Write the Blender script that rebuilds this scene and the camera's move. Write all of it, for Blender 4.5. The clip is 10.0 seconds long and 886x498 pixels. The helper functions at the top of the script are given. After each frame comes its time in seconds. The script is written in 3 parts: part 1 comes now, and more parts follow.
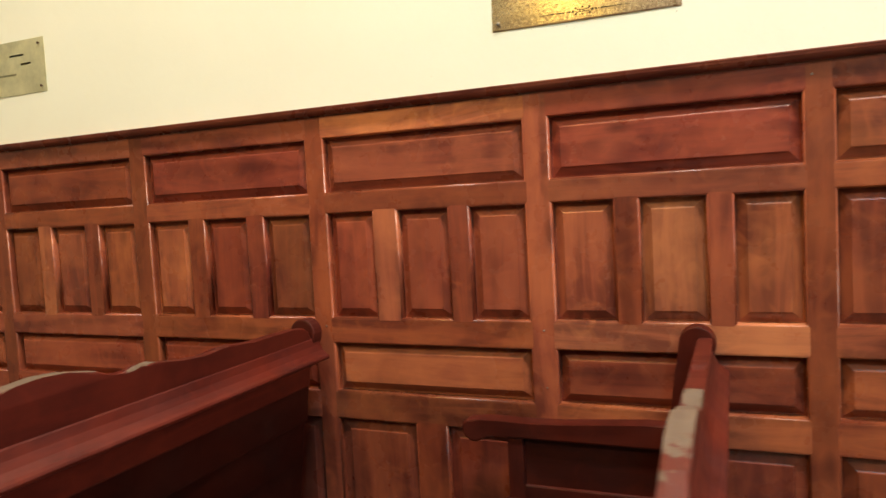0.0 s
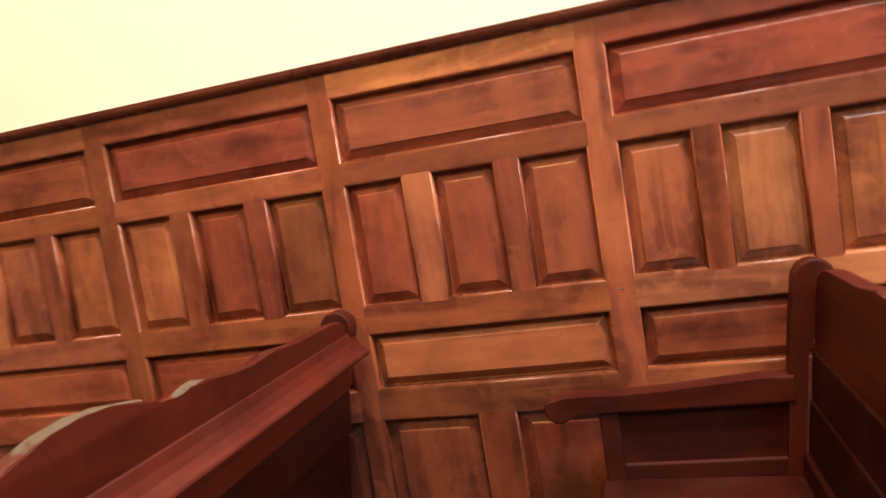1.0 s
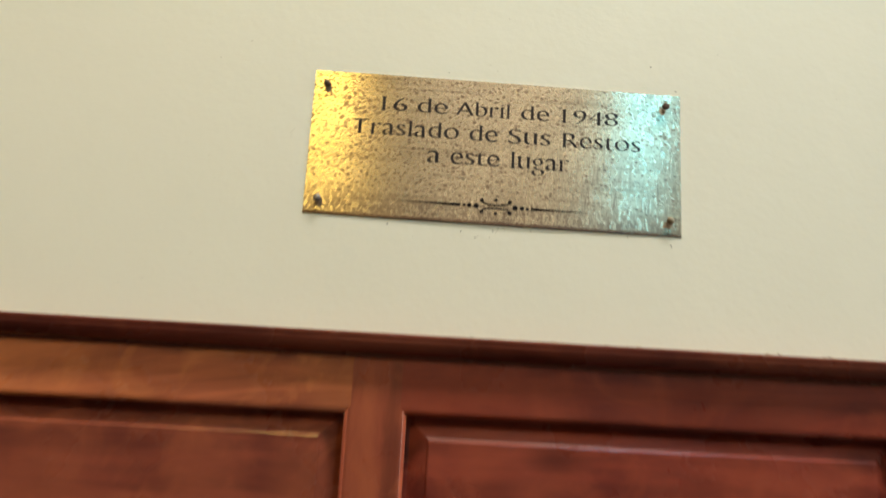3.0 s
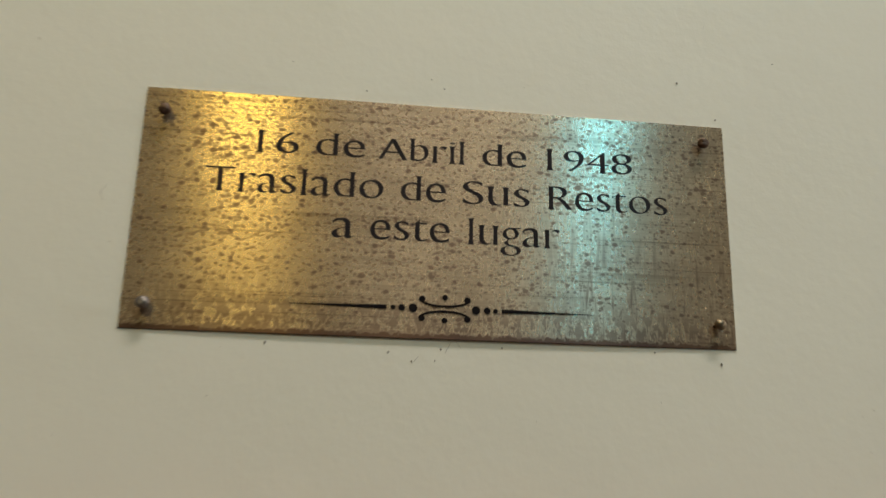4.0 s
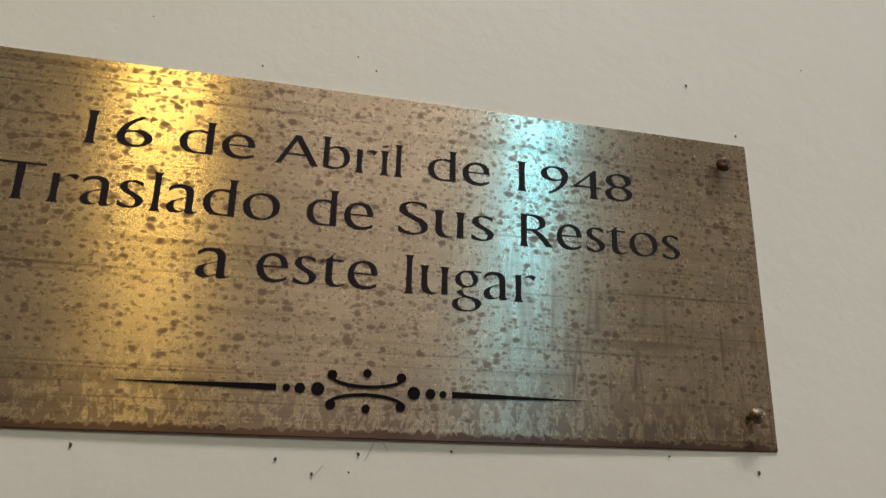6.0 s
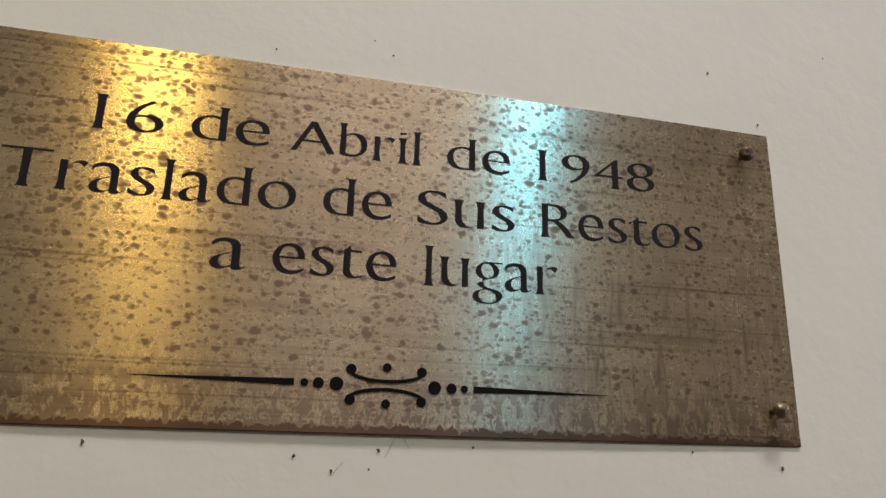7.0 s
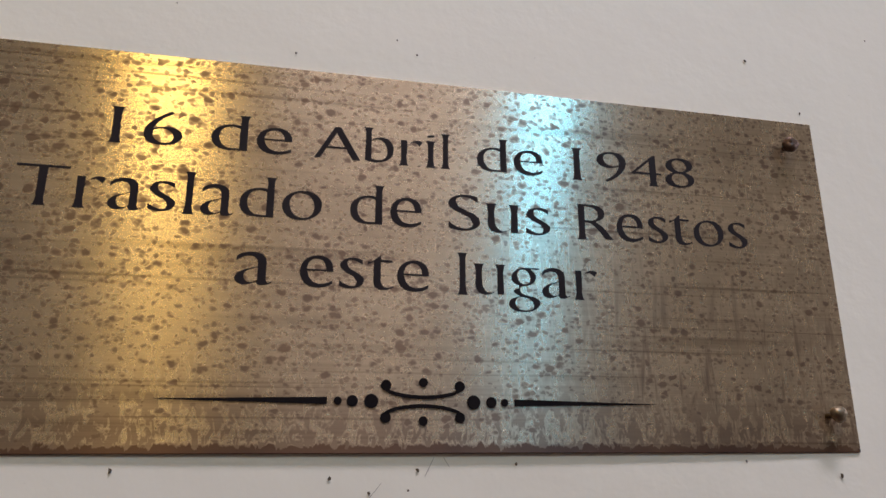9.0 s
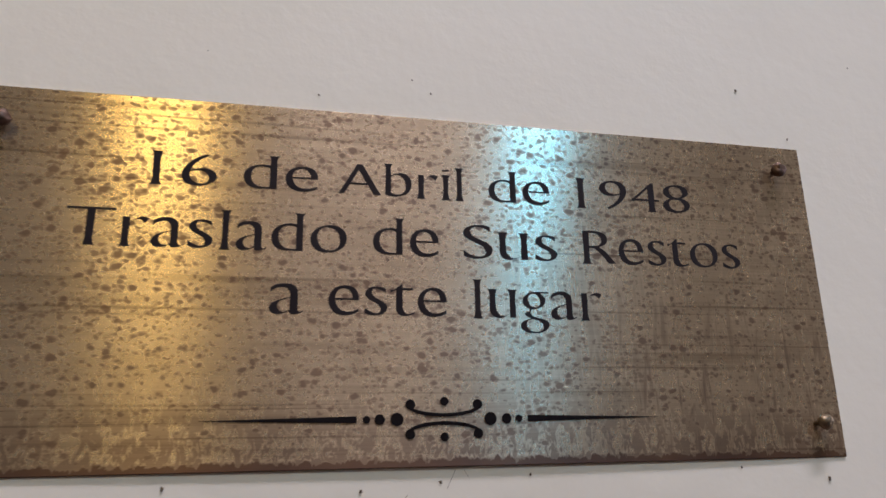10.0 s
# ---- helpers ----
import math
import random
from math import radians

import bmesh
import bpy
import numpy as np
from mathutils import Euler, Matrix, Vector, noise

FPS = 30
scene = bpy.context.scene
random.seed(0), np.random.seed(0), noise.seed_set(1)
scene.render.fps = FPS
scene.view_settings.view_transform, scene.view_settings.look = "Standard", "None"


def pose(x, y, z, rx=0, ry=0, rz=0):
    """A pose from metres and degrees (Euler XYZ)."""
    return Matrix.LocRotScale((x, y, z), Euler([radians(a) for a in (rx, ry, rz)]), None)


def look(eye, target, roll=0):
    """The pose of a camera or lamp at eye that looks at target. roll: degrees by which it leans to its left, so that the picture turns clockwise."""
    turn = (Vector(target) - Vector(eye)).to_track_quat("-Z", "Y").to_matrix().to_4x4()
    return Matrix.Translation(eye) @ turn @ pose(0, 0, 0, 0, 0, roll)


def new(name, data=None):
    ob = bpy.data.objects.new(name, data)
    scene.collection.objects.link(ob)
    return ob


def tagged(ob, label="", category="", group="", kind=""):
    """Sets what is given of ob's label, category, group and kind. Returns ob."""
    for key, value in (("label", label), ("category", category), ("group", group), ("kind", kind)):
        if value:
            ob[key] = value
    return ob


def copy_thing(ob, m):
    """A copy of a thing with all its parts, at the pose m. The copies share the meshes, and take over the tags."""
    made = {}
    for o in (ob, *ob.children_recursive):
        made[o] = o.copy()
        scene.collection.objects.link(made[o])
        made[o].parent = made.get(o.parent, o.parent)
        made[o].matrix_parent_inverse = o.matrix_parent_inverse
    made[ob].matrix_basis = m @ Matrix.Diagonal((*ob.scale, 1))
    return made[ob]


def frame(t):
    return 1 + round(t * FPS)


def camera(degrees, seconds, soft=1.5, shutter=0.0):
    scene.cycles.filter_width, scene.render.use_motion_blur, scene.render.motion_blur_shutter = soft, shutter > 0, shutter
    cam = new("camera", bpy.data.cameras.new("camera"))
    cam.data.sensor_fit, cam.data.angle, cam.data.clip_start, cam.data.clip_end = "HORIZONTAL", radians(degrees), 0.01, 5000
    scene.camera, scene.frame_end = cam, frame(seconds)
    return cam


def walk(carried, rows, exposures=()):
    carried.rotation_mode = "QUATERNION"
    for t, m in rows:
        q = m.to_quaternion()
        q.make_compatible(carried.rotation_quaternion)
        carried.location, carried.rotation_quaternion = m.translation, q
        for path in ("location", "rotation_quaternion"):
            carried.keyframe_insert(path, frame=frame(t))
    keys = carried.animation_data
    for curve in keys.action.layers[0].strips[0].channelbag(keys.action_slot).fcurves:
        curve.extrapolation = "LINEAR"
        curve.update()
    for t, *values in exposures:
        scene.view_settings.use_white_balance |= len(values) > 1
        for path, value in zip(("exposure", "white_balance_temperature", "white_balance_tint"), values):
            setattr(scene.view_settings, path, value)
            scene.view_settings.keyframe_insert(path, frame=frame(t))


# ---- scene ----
cam = camera(64.6, 10.0, soft=1.4, shutter=0.5)
PATH = [
    (0, (0.422, -1.612, 1.15), (-0.346, 0.23, 1.023), -3.0),
    (0.5, (0.23, -1.589, 1.126), (-0.454, 0.287, 1.015), -5.1),
    (1, (0.049, -1.494, 1.106), (-0.493, 0.423, 0.932), -9.0),
    (1.5, (-0.084, -1.376, 1.12), (-0.367, 0.593, 0.909), -13.2),
    (2, (-0.093, -1.162, 1.184), (-0.131, 0.838, 1.186), -6.1),
    (2.5, (-0.017, -0.932, 1.283), (0.014, 1.058, 1.485), 2.0),
    (3, (0.032, -0.746, 1.364), (0.101, 1.212, 1.766), 3.1),
    (3.2, (0.025, -0.681, 1.419), (0.163, 1.28, 1.786), 2.3),
    (4.3, (0.067, -0.4, 1.511), (0.329, 1.512, 2.036), 1.2),
    (4.4, (0.067, -0.383, 1.514), (0.347, 1.52, 2.064), 1.2),
    (4.5, (0.072, -0.372, 1.521), (0.347, 1.531, 2.073), 1.4),
    (5, (0.077, -0.328, 1.541), (0.409, 1.557, 2.12), 1.8),
    (5.5, (0.08, -0.313, 1.543), (0.467, 1.559, 2.132), 1.5),
    (7, (0.065, -0.294, 1.547), (0.516, 1.576, 2.096), 1.2),
    (7.5, (0.063, -0.289, 1.55), (0.51, 1.583, 2.094), 1.1),
    (8, (0.061, -0.284, 1.551), (0.5, 1.589, 2.097), 0.7),
    (8.5, (0.06, -0.281, 1.552), (0.484, 1.596, 2.097), 0.2),
    (9, (0.06, -0.279, 1.555), (0.469, 1.601, 2.099), -0.3),
    (9.5, (0.06, -0.283, 1.561), (0.46, 1.595, 2.121), -0.7),
    (10, (0.044, -0.305, 1.563), (0.468, 1.576, 2.096), -1.3),
]
EXPOSURES = [(0, 0.65, 7450, 9), (1, 1.05, 7450, 9), (2, 1.12, 7500, 9), (2.5, 0.55, 7550, 11), (3.0, -0.12, 6900, 8), (3.2, -0.3, 6800, 8), (4.3, -0.82, 6700, 11), (5.5, -0.77, 6500, 17), (7, -0.66, 6300, 22), (10, -0.62, 5950, 30)]
walk(cam, [(t, look(eye, target, roll)) for t, eye, target, roll in PATH], EXPOSURES)

# ---------------------------------------------------------------- light
world = bpy.data.worlds.new("sky")
scene.world = world
world.use_nodes = True
wn = world.node_tree
sky = wn.nodes.new("ShaderNodeTexSky")
sky.sky_type, sky.sun_disc = "NISHITA", False
sky.sun_elevation, sky.sun_rotation = radians(50), radians(120)
wn.links.new(sky.outputs["Color"], wn.nodes["Background"].inputs["Color"])
wn.nodes["Background"].inputs["Strength"].default_value = 0.1


def window_light(name, m, wide, high, watts, colour):
    lamp = bpy.data.lights.new(name, "AREA")
    lamp.shape, lamp.size, lamp.size_y = "RECTANGLE", wide, high
    lamp.energy, lamp.color = watts, colour
    ob = new(name, lamp)
    ob.matrix_world = m
    return ob


FAR_Y, TOP = -4.0, 6.0
window_light("amber_window_light", look((-0.92, FAR_Y - 0.05, 4.55), (-0.92, 0, 4.55)), 0.50, 1.0, 82, (1.0, 0.75, 0.19))
window_light("blue_window_light", look((1.914, FAR_Y - 0.05, 4.55), (1.914, 0, 4.55)), 0.17, 1.0, 82, (0.10, 0.62, 1.0))
window_light("skylight_light", look((1.0, -1.6, TOP + 0.05), (1.0, -1.6, 0)), 2.2, 0.7, 310, (1.0, 0.96, 0.89))
window_light("east_window_light", look((11.05, -2.3, 4.0), (0, -2.3, 4.0)), 0.9, 1.6, 380, (1.0, 0.97, 0.91))

# ---------------------------------------------------------------- materials


class Mat:
    """A node material with short ways to add and join nodes."""

    def __init__(self, name):
        self.m = bpy.data.materials.new(name)
        self.m.use_nodes = True
        self.t = self.m.node_tree
        self.b = self.t.nodes["Principled BSDF"]

    def n(self, kind, **kw):
        node = self.t.nodes.new("ShaderNode" + kind)
        for k, v in kw.items():
            if k in node.inputs:
                node.inputs[k].default_value = v
        return node

    def link(self, a, b):
        self.t.links.new(a, b)

    def val(self, **kw):
        for k, v in kw.items():
            self.b.inputs[k.replace("_", " ")].default_value = v

    def coords(self, scale=(1, 1, 1), turn=(0, 0, 0), own=True):
        c = self.n("TexCoord")
        mp = self.n("Mapping")
        mp.inputs["Scale"].default_value = scale
        mp.inputs["Rotation"].default_value = turn
        self.link(c.outputs["Object"], mp.inputs["Vector"])
        if not own:
            return mp.outputs["Vector"]
        info = self.n("ObjectInfo")
        add = self.n("VectorMath")
        sc = self.n("VectorMath")
        sc.operation = "SCALE"
        sc.inputs[0].default_value = (37.0, 21.0, 53.0)
        self.link(info.outputs["Random"], sc.inputs["Scale"])
        self.link(mp.outputs["Vector"], add.inputs[0])
        self.link(sc.outputs["Vector"], add.inputs[1])
        return add.outputs["Vector"]

    def noise(self, vec, scale, detail=4.0, rough=0.55, distort=0.0):
        k = self.n("TexNoise")
        k.inputs["Scale"].default_value = scale
        k.inputs["Detail"].default_value = detail
        k.inputs["Roughness"].default_value = rough
        k.inputs["Distortion"].default_value = distort
        self.link(vec, k.inputs["Vector"])
        return k.outputs["Fac"]

    def ramp(self, fac, stops):
        r = self.n("ValToRGB")
        while len(r.color_ramp.elements) < len(stops):
            r.color_ramp.elements.new(0.5)
        for e, (p, c) in zip(r.color_ramp.elements, stops):
            e.position, e.color = p, (*c, 1) if len(c) == 3 else c
        self.link(fac, r.inputs["Fac"])
        return r.outputs["Color"]

    def grey(self, fac, a, b, lo=0.0, hi=1.0):
        r = self.n("MapRange")
        for key, v in zip(("From Min", "From Max", "To Min", "To Max"), (a, b, lo, hi)):
            r.inputs[key].default_value = v
        self.link(fac, r.inputs["Value"])
        return r.outputs["Result"]

    def mix(self, fac, a, b, kind="MIX"):
        x = self.n("MixRGB")
        x.blend_type = kind
        for key, v in (("Fac", fac), ("Color1", a), ("Color2", b)):
            if isinstance(v, (int, float)):
                x.inputs[key].default_value = v
            elif isinstance(v, tuple):
                x.inputs[key].default_value = (*v, 1)
            else:
                self.link(v, x.inputs[key])
        return x.outputs["Color"]

    def bump(self, height, strength, distance=0.001, after=None):
        k = self.n("Bump")
        k.inputs["Strength"].default_value = strength
        k.inputs["Distance"].default_value = distance
        self.link(height, k.inputs["Height"])
        if after:
            self.link(after, k.inputs["Normal"])
        return k.outputs["Normal"]


def wood(name, along, dark, mid, light, gloss=0.27, worn=False, knots=0.0, shine=0.34):
    """Varnished timber with its grain along one axis; object colour gives the piece's tone and any painted-in shade."""
    w = Mat(name)
    stretch = [17.0, 17.0, 17.0]
    stretch["xyz".index(along)] = 2.2
    vec = w.coords(tuple(stretch))
    broad = w.noise(w.coords((3, 3, 3)), 1.6, 3)
    grain = w.noise(vec, 1.0, 6, 0.62, 0.9)
    fine = w.noise(w.coords(tuple(s * 7 for s in stretch)), 1.0, 3, 0.6)
    soft_dark = tuple((d + m) / 2 for d, m in zip(dark, mid))
    col = w.ramp(grain, [(0.26, dark), (0.44, soft_dark), (0.54, mid), (0.76, light)])
    curl = w.noise(w.coords((11, 11, 11)), 1.2, 3, 0.5, 1.6)
    col = w.mix(w.grey(curl, 0.50, 0.72, 0, 0.45), col, light)
    col = w.mix(w.grey(broad, 0.42, 0.72, 0, 0.75), col, light)
    blotch = w.noise(w.coords((7, 7, 7)), 1.3, 4, 0.6, 0.4)
    col = w.mix(w.grey(blotch, 0.56, 0.76, 0, 0.32), col, dark)
    col = w.mix(w.grey(fine, 0.5, 0.8, 0, 0.2), col, dark)
    bend = w.n("TexVoronoi")
    bend.inputs["Scale"].default_value = 1.0
    at_knot = [13.0, 13.0, 13.0]
    at_knot["xyz".index(along)] = 6.0
    w.link(w.coords(tuple(at_knot)), bend.inputs["Vector"])
    some = w.n("SeparateColor")
    w.link(bend.outputs["Color"], some.inputs["Color"])
    ring = w.n("Math")
    ring.operation = "MULTIPLY"
    w.link(w.grey(bend.outputs["Distance"], 0.05, 0.26, 1, 0), ring.inputs[0])
    w.link(w.grey(some.outputs[0], 0.80, 0.92, 0, knots), ring.inputs[1])
    col = w.mix(ring.outputs[0], col, tuple(d * 0.6 for d in dark))
    info = w.n("ObjectInfo")
    col = w.mix(1.0, col, info.outputs["Color"], "MULTIPLY")
    if worn:
        at = w.n("Attribute")
        at.attribute_name = "wear"
        patch = w.noise(w.coords((1, 1, 1), own=False), 26, 5, 0.6)
        both = w.n("Math")
        both.operation = "ADD"
        w.link(at.outputs["Fac"], both.inputs[0])
        w.link(w.grey(patch, 0.3, 0.7, -0.5, 0.5), both.inputs[1])
        geo = w.n("NewGeometry")
        face = w.n("SeparateXYZ")
        w.link(geo.outputs["Normal"], face.inputs[0])
        upper = w.n("Math")
        upper.operation = "MULTIPLY"
        w.link(w.grey(both.outputs[0], 0.42, 0.6), upper.inputs[0])
        w.link(w.grey(face.outputs["Z"], 0.35, 0.6), upper.inputs[1])
        mask = upper.outputs[0]
        bare = w.ramp(grain, [(0.3, (0.075, 0.046, 0.034)), (0.7, (0.140, 0.092, 0.069))])
        col = w.mix(mask, col, bare)
        w.link(w.grey(mask, 0, 1, gloss, 0.6), w.b.inputs["Roughness"])
    else:
        smear = w.noise(w.coords((9, 9, 9)), 1.0, 4)
        w.link(w.grey(smear, 0.3, 0.7, gloss * 0.75, gloss * 1.45), w.b.inputs["Roughness"])
    w.link(col, w.b.inputs["Base Color"])
    w.val(IOR=1.5, Specular_IOR_Level=shine)
    wave = w.noise(w.coords((5, 5, 5)), 1.5, 2)
    n1 = w.bump(wave, 0.25, 0.004)
    w.link(w.bump(grain, 0.10, 0.0012, n1), w.b.inputs["Normal"])
    return w.m


W_DARK, W_MID, W_LIGHT = (0.070, 0.0146, 0.0116), (0.212, 0.0470, 0.0285), (0.335, 0.087, 0.0420)
WOOD_X = wood("panelling_wood_level", "x", W_DARK, W_MID, W_LIGHT, knots=0.7)
WOOD_Z = wood("panelling_wood_upright", "z", W_DARK, W_MID, W_LIGHT, knots=0.7)
P_DARK, P_MID, P_LIGHT = (0.036, 0.0052, 0.0042), (0.074, 0.0092, 0.0062), (0.116, 0.0155, 0.0088)
PEW_Y = wood("pew_wood_along", "y", P_DARK, P_MID, P_LIGHT, 0.42, shine=0.2)
PEW_X = wood("pew_wood_across", "x", P_DARK, P_MID, P_LIGHT, 0.42, shine=0.2)
PEW_Z = wood("pew_wood_upright", "z", P_DARK, P_MID, P_LIGHT, 0.42, shine=0.2)
PEW_WORN = wood("pew_wood_worn_edge", "y", P_DARK, P_MID, P_LIGHT, 0.42, True, shine=0.2)


def plaster(name, colour, stain):
    p = Mat(name)
    big = p.noise(p.coords((1, 1, 1), own=False), 2.3, 4)
    mid = p.noise(p.coords((1, 1, 1), own=False), 14, 5, 0.6)
    col = p.mix(p.grey(big, 0.35, 0.7, 0, 0.5), colour, stain)
    col = p.mix(p.grey(mid, 0.55, 0.8, 0, 0.3), col, stain)
    speck = p.noise(p.coords((1, 1, 1), own=False), 210, 2, 0.5)
    where = p.noise(p.coords((1, 1, 1), own=False), 9, 2, 0.5)
    m1 = p.grey(speck, 0.76, 0.80)
    m2 = p.grey(where, 0.52, 0.66)
    both = p.n("Math")
    both.operation = "MULTIPLY"
    p.link(m1, both.inputs[0])
    p.link(m2, both.inputs[1])
    col = p.mix(both.outputs[0], col, (0.42, 0.37, 0.30))
    p.link(col, p.b.inputs["Base Color"])
    p.val(Roughness=0.62)
    fine = p.noise(p.coords((1, 1, 1), own=False), 160, 3)
    roll = p.noise(p.coords((1, 1, 1), own=False), 32, 4)
    p.link(p.bump(fine, 0.05, 0.002, p.bump(roll, 0.10, 0.006)), p.b.inputs["Normal"])
    return p.m


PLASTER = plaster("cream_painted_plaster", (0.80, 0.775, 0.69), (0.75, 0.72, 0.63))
# plaster of the unseen walls and ceiling, darkened to cut their bounce light
SHADED = plaster("unseen_wall_dark_plaster", (0.24, 0.215, 0.175), (0.18, 0.155, 0.125))
FLOOR = plaster("dark_tile_floor", (0.040, 0.025, 0.019), (0.028, 0.018, 0.014))


def brass():
    """Old brass, brushed level, pitted with brown spots and stained along its lower edge."""
    g = Mat("tarnished_brushed_brass")
    flat = g.coords((1, 1, 1), own=False)
    brush = g.noise(g.coords((9, 1, 900), own=False), 1.0, 3, 0.6)
    streak = g.noise(g.coords((5, 1, 130), own=False), 1.0, 4, 0.6)
    cloud = g.noise(flat, 16, 4, 0.6)
    metal = g.ramp(cloud, [(0.35, (0.53, 0.415, 0.275)), (0.65, (0.70, 0.56, 0.375))])
    metal = g.mix(g.grey(brush, 0.35, 0.7, 0, 0.45), metal, (0.33, 0.255, 0.17))
    metal = g.mix(g.grey(streak, 0.56, 0.70, 0, 0.42), metal, (0.16, 0.115, 0.07))
    scratch = g.noise(g.coords((4, 1, 520), own=False), 1.0, 2, 0.5)
    metal = g.mix(g.grey(scratch, 0.60, 0.70, 0, 0.7), metal, (0.20, 0.145, 0.09))
    # pits: small irregular spots, thick in some places and sparse in others
    warp = g.n("VectorMath")
    warp.operation = "MULTIPLY_ADD"
    jig = g.n("TexNoise")
    jig.inputs["Scale"].default_value = 300
    g.link(flat, jig.inputs["Vector"])
    g.link(jig.outputs["Color"], warp.inputs[0])
    warp.inputs[1].default_value = (0.0034, 0.0034, 0.0034)
    g.link(g.coords((0.85, 1, 1.2), (0, 0.08, 0), own=False), warp.inputs[2])
    def spots(scale, least, most, soft, depth):
        vo = g.n("TexVoronoi")
        vo.inputs["Scale"].default_value = scale
        vo.inputs["Randomness"].default_value = 1.0
        g.link(warp.outputs[0], vo.inputs["Vector"])
        sep = g.n("SeparateColor")
        g.link(vo.outputs["Color"], sep.inputs["Color"])
        lim = g.n("Math")
        lim.operation = "MULTIPLY"
        g.link(g.grey(sep.outputs[0], least, 1.0, 0.0, most), lim.inputs[0])
        g.link(g.grey(cloud, 0.3, 0.7, 0.7, 1.3), lim.inputs[1])
        diff = g.n("Math")
        diff.operation = "SUBTRACT"
        g.link(lim.outputs[0], diff.inputs[0])
        g.link(vo.outputs["Distance"], diff.inputs[1])
        return g.grey(diff.outputs[0], -soft, soft, 0, depth)

    many = g.n("Math")
    many.operation = "MAXIMUM"
    g.link(spots(215, 0.30, 0.45, 0.12, 0.80), many.inputs[0])
    g.link(spots(440, 0.25, 0.56, 0.17, 0.68), many.inputs[1])
    pits = many.outputs[0]
    # worm-like tarnish along the lower edge and the right end
    place = g.n("SeparateXYZ")
    g.link(flat, place.inputs[0])
    low = g.grey(place.outputs["Z"], -0.040, -0.080, 0, 1)
    side = g.grey(place.outputs["X"], 0.07, 0.20, 0, 0.45)
    most = g.n("Math")
    most.operation = "MAXIMUM"
    g.link(low, most.inputs[0])
    g.link(side, most.inputs[1])
    worm = g.noise(g.coords((1.0, 1, 0.5), own=False), 280, 3, 0.55, 0.6)
    reach = g.n("Math")
    reach.operation = "MULTIPLY"
    g.link(g.grey(worm, 0.44, 0.54), reach.inputs[0])
    g.link(most.outputs[0], reach.inputs[1])
    dark = g.n("Math")
    dark.operation = "MAXIMUM"
    g.link(pits, dark.inputs[0])
    g.link(g.grey(reach.outputs[0], 0.1, 0.9, 0, 0.68), dark.inputs[1])
    # tarnish that has run down the sheet in narrow drips, thickest at the right end
    drip = g.noise(g.coords((210, 1, 26), own=False), 1.0, 4, 0.6, 0.5)
    runs = g.n("Math")
    runs.operation = "MULTIPLY"
    g.link(g.grey(drip, 0.50, 0.66, 0, 0.75), runs.inputs[0])
    g.link(g.grey(place.outputs["X"], 0.02, 0.11), runs.inputs[1])
    spread = g.n("Math")
    spread.operation = "MULTIPLY"
    g.link(runs.outputs[0], spread.inputs[0])
    g.link(g.grey(place.outputs["Z"], 0.03, -0.05, 0.15, 1), spread.inputs[1])
    aged = g.n("Math")
    aged.operation = "MAXIMUM"
    g.link(dark.outputs[0], aged.inputs[0])
    g.link(spread.outputs[0], aged.inputs[1])
    wavy = g.n("Math")
    wavy.operation = "MULTIPLY_ADD"
    g.link(worm, wavy.inputs[0])
    wavy.inputs[1].default_value = 0.009
    g.link(place.outputs["Z"], wavy.inputs[2])
    rim = g.grey(wavy.outputs[0], -0.0775, -0.0790, 0, 0.95)
    worst = g.n("Math")
    worst.operation = "MAXIMUM"
    g.link(aged.outputs[0], worst.inputs[0])
    g.link(rim, worst.inputs[1])
    stain = worst.outputs[0]
    browns = g.mix(g.grey(cloud, 0.35, 0.65), (0.070, 0.036, 0.027), (0.120, 0.062, 0.037))
    col = g.mix(stain, metal, browns)
    g.link(col, g.b.inputs["Base Color"])
    g.link(g.grey(stain, 0, 1, 0.76, 0.4), g.b.inputs["Metallic"])
    g.link(g.grey(stain, 0, 1, 0.27, 0.42), g.b.inputs["Roughness"])
    g.link(g.grey(stain, 0, 1, 0.5, 0.15), g.b.inputs["Specular IOR Level"])
    g.b.inputs["Anisotropic"].default_value = 0.93
    g.b.inputs["Anisotropic Rotation"].default_value = 0.25
    tan = g.n("Tangent")
    tan.direction_type = "UV_MAP"
    tan.uv_map = "plate"
    g.link(tan.outputs["Tangent"], g.b.inputs["Tangent"])
    wave = g.noise(g.coords((1, 1, 0.4), own=False), 22, 2)
    g.link(g.bump(wave, 0.05, 0.001), g.b.inputs["Normal"])
    return g.m


BRASS = brass()


def plain(name, colour, rough, metal=0.0, vary=0.25, scale=60, shine=0.5):
    p = Mat(name)
    k = p.noise(p.coords((1, 1, 1)), scale, 4, 0.6)
    p.link(p.mix(p.grey(k, 0.35, 0.7, 0, vary), colour, tuple(c * 0.45 for c in colour)), p.b.inputs["Base Color"])
    p.link(p.grey(k, 0.3, 0.7, rough * 0.8, rough * 1.2), p.b.inputs["Roughness"])
    p.val(Metallic=metal, Specular_IOR_Level=shine)
    p.link(p.bump(k, 0.2, 0.0006), p.b.inputs["Normal"])
    return p.m


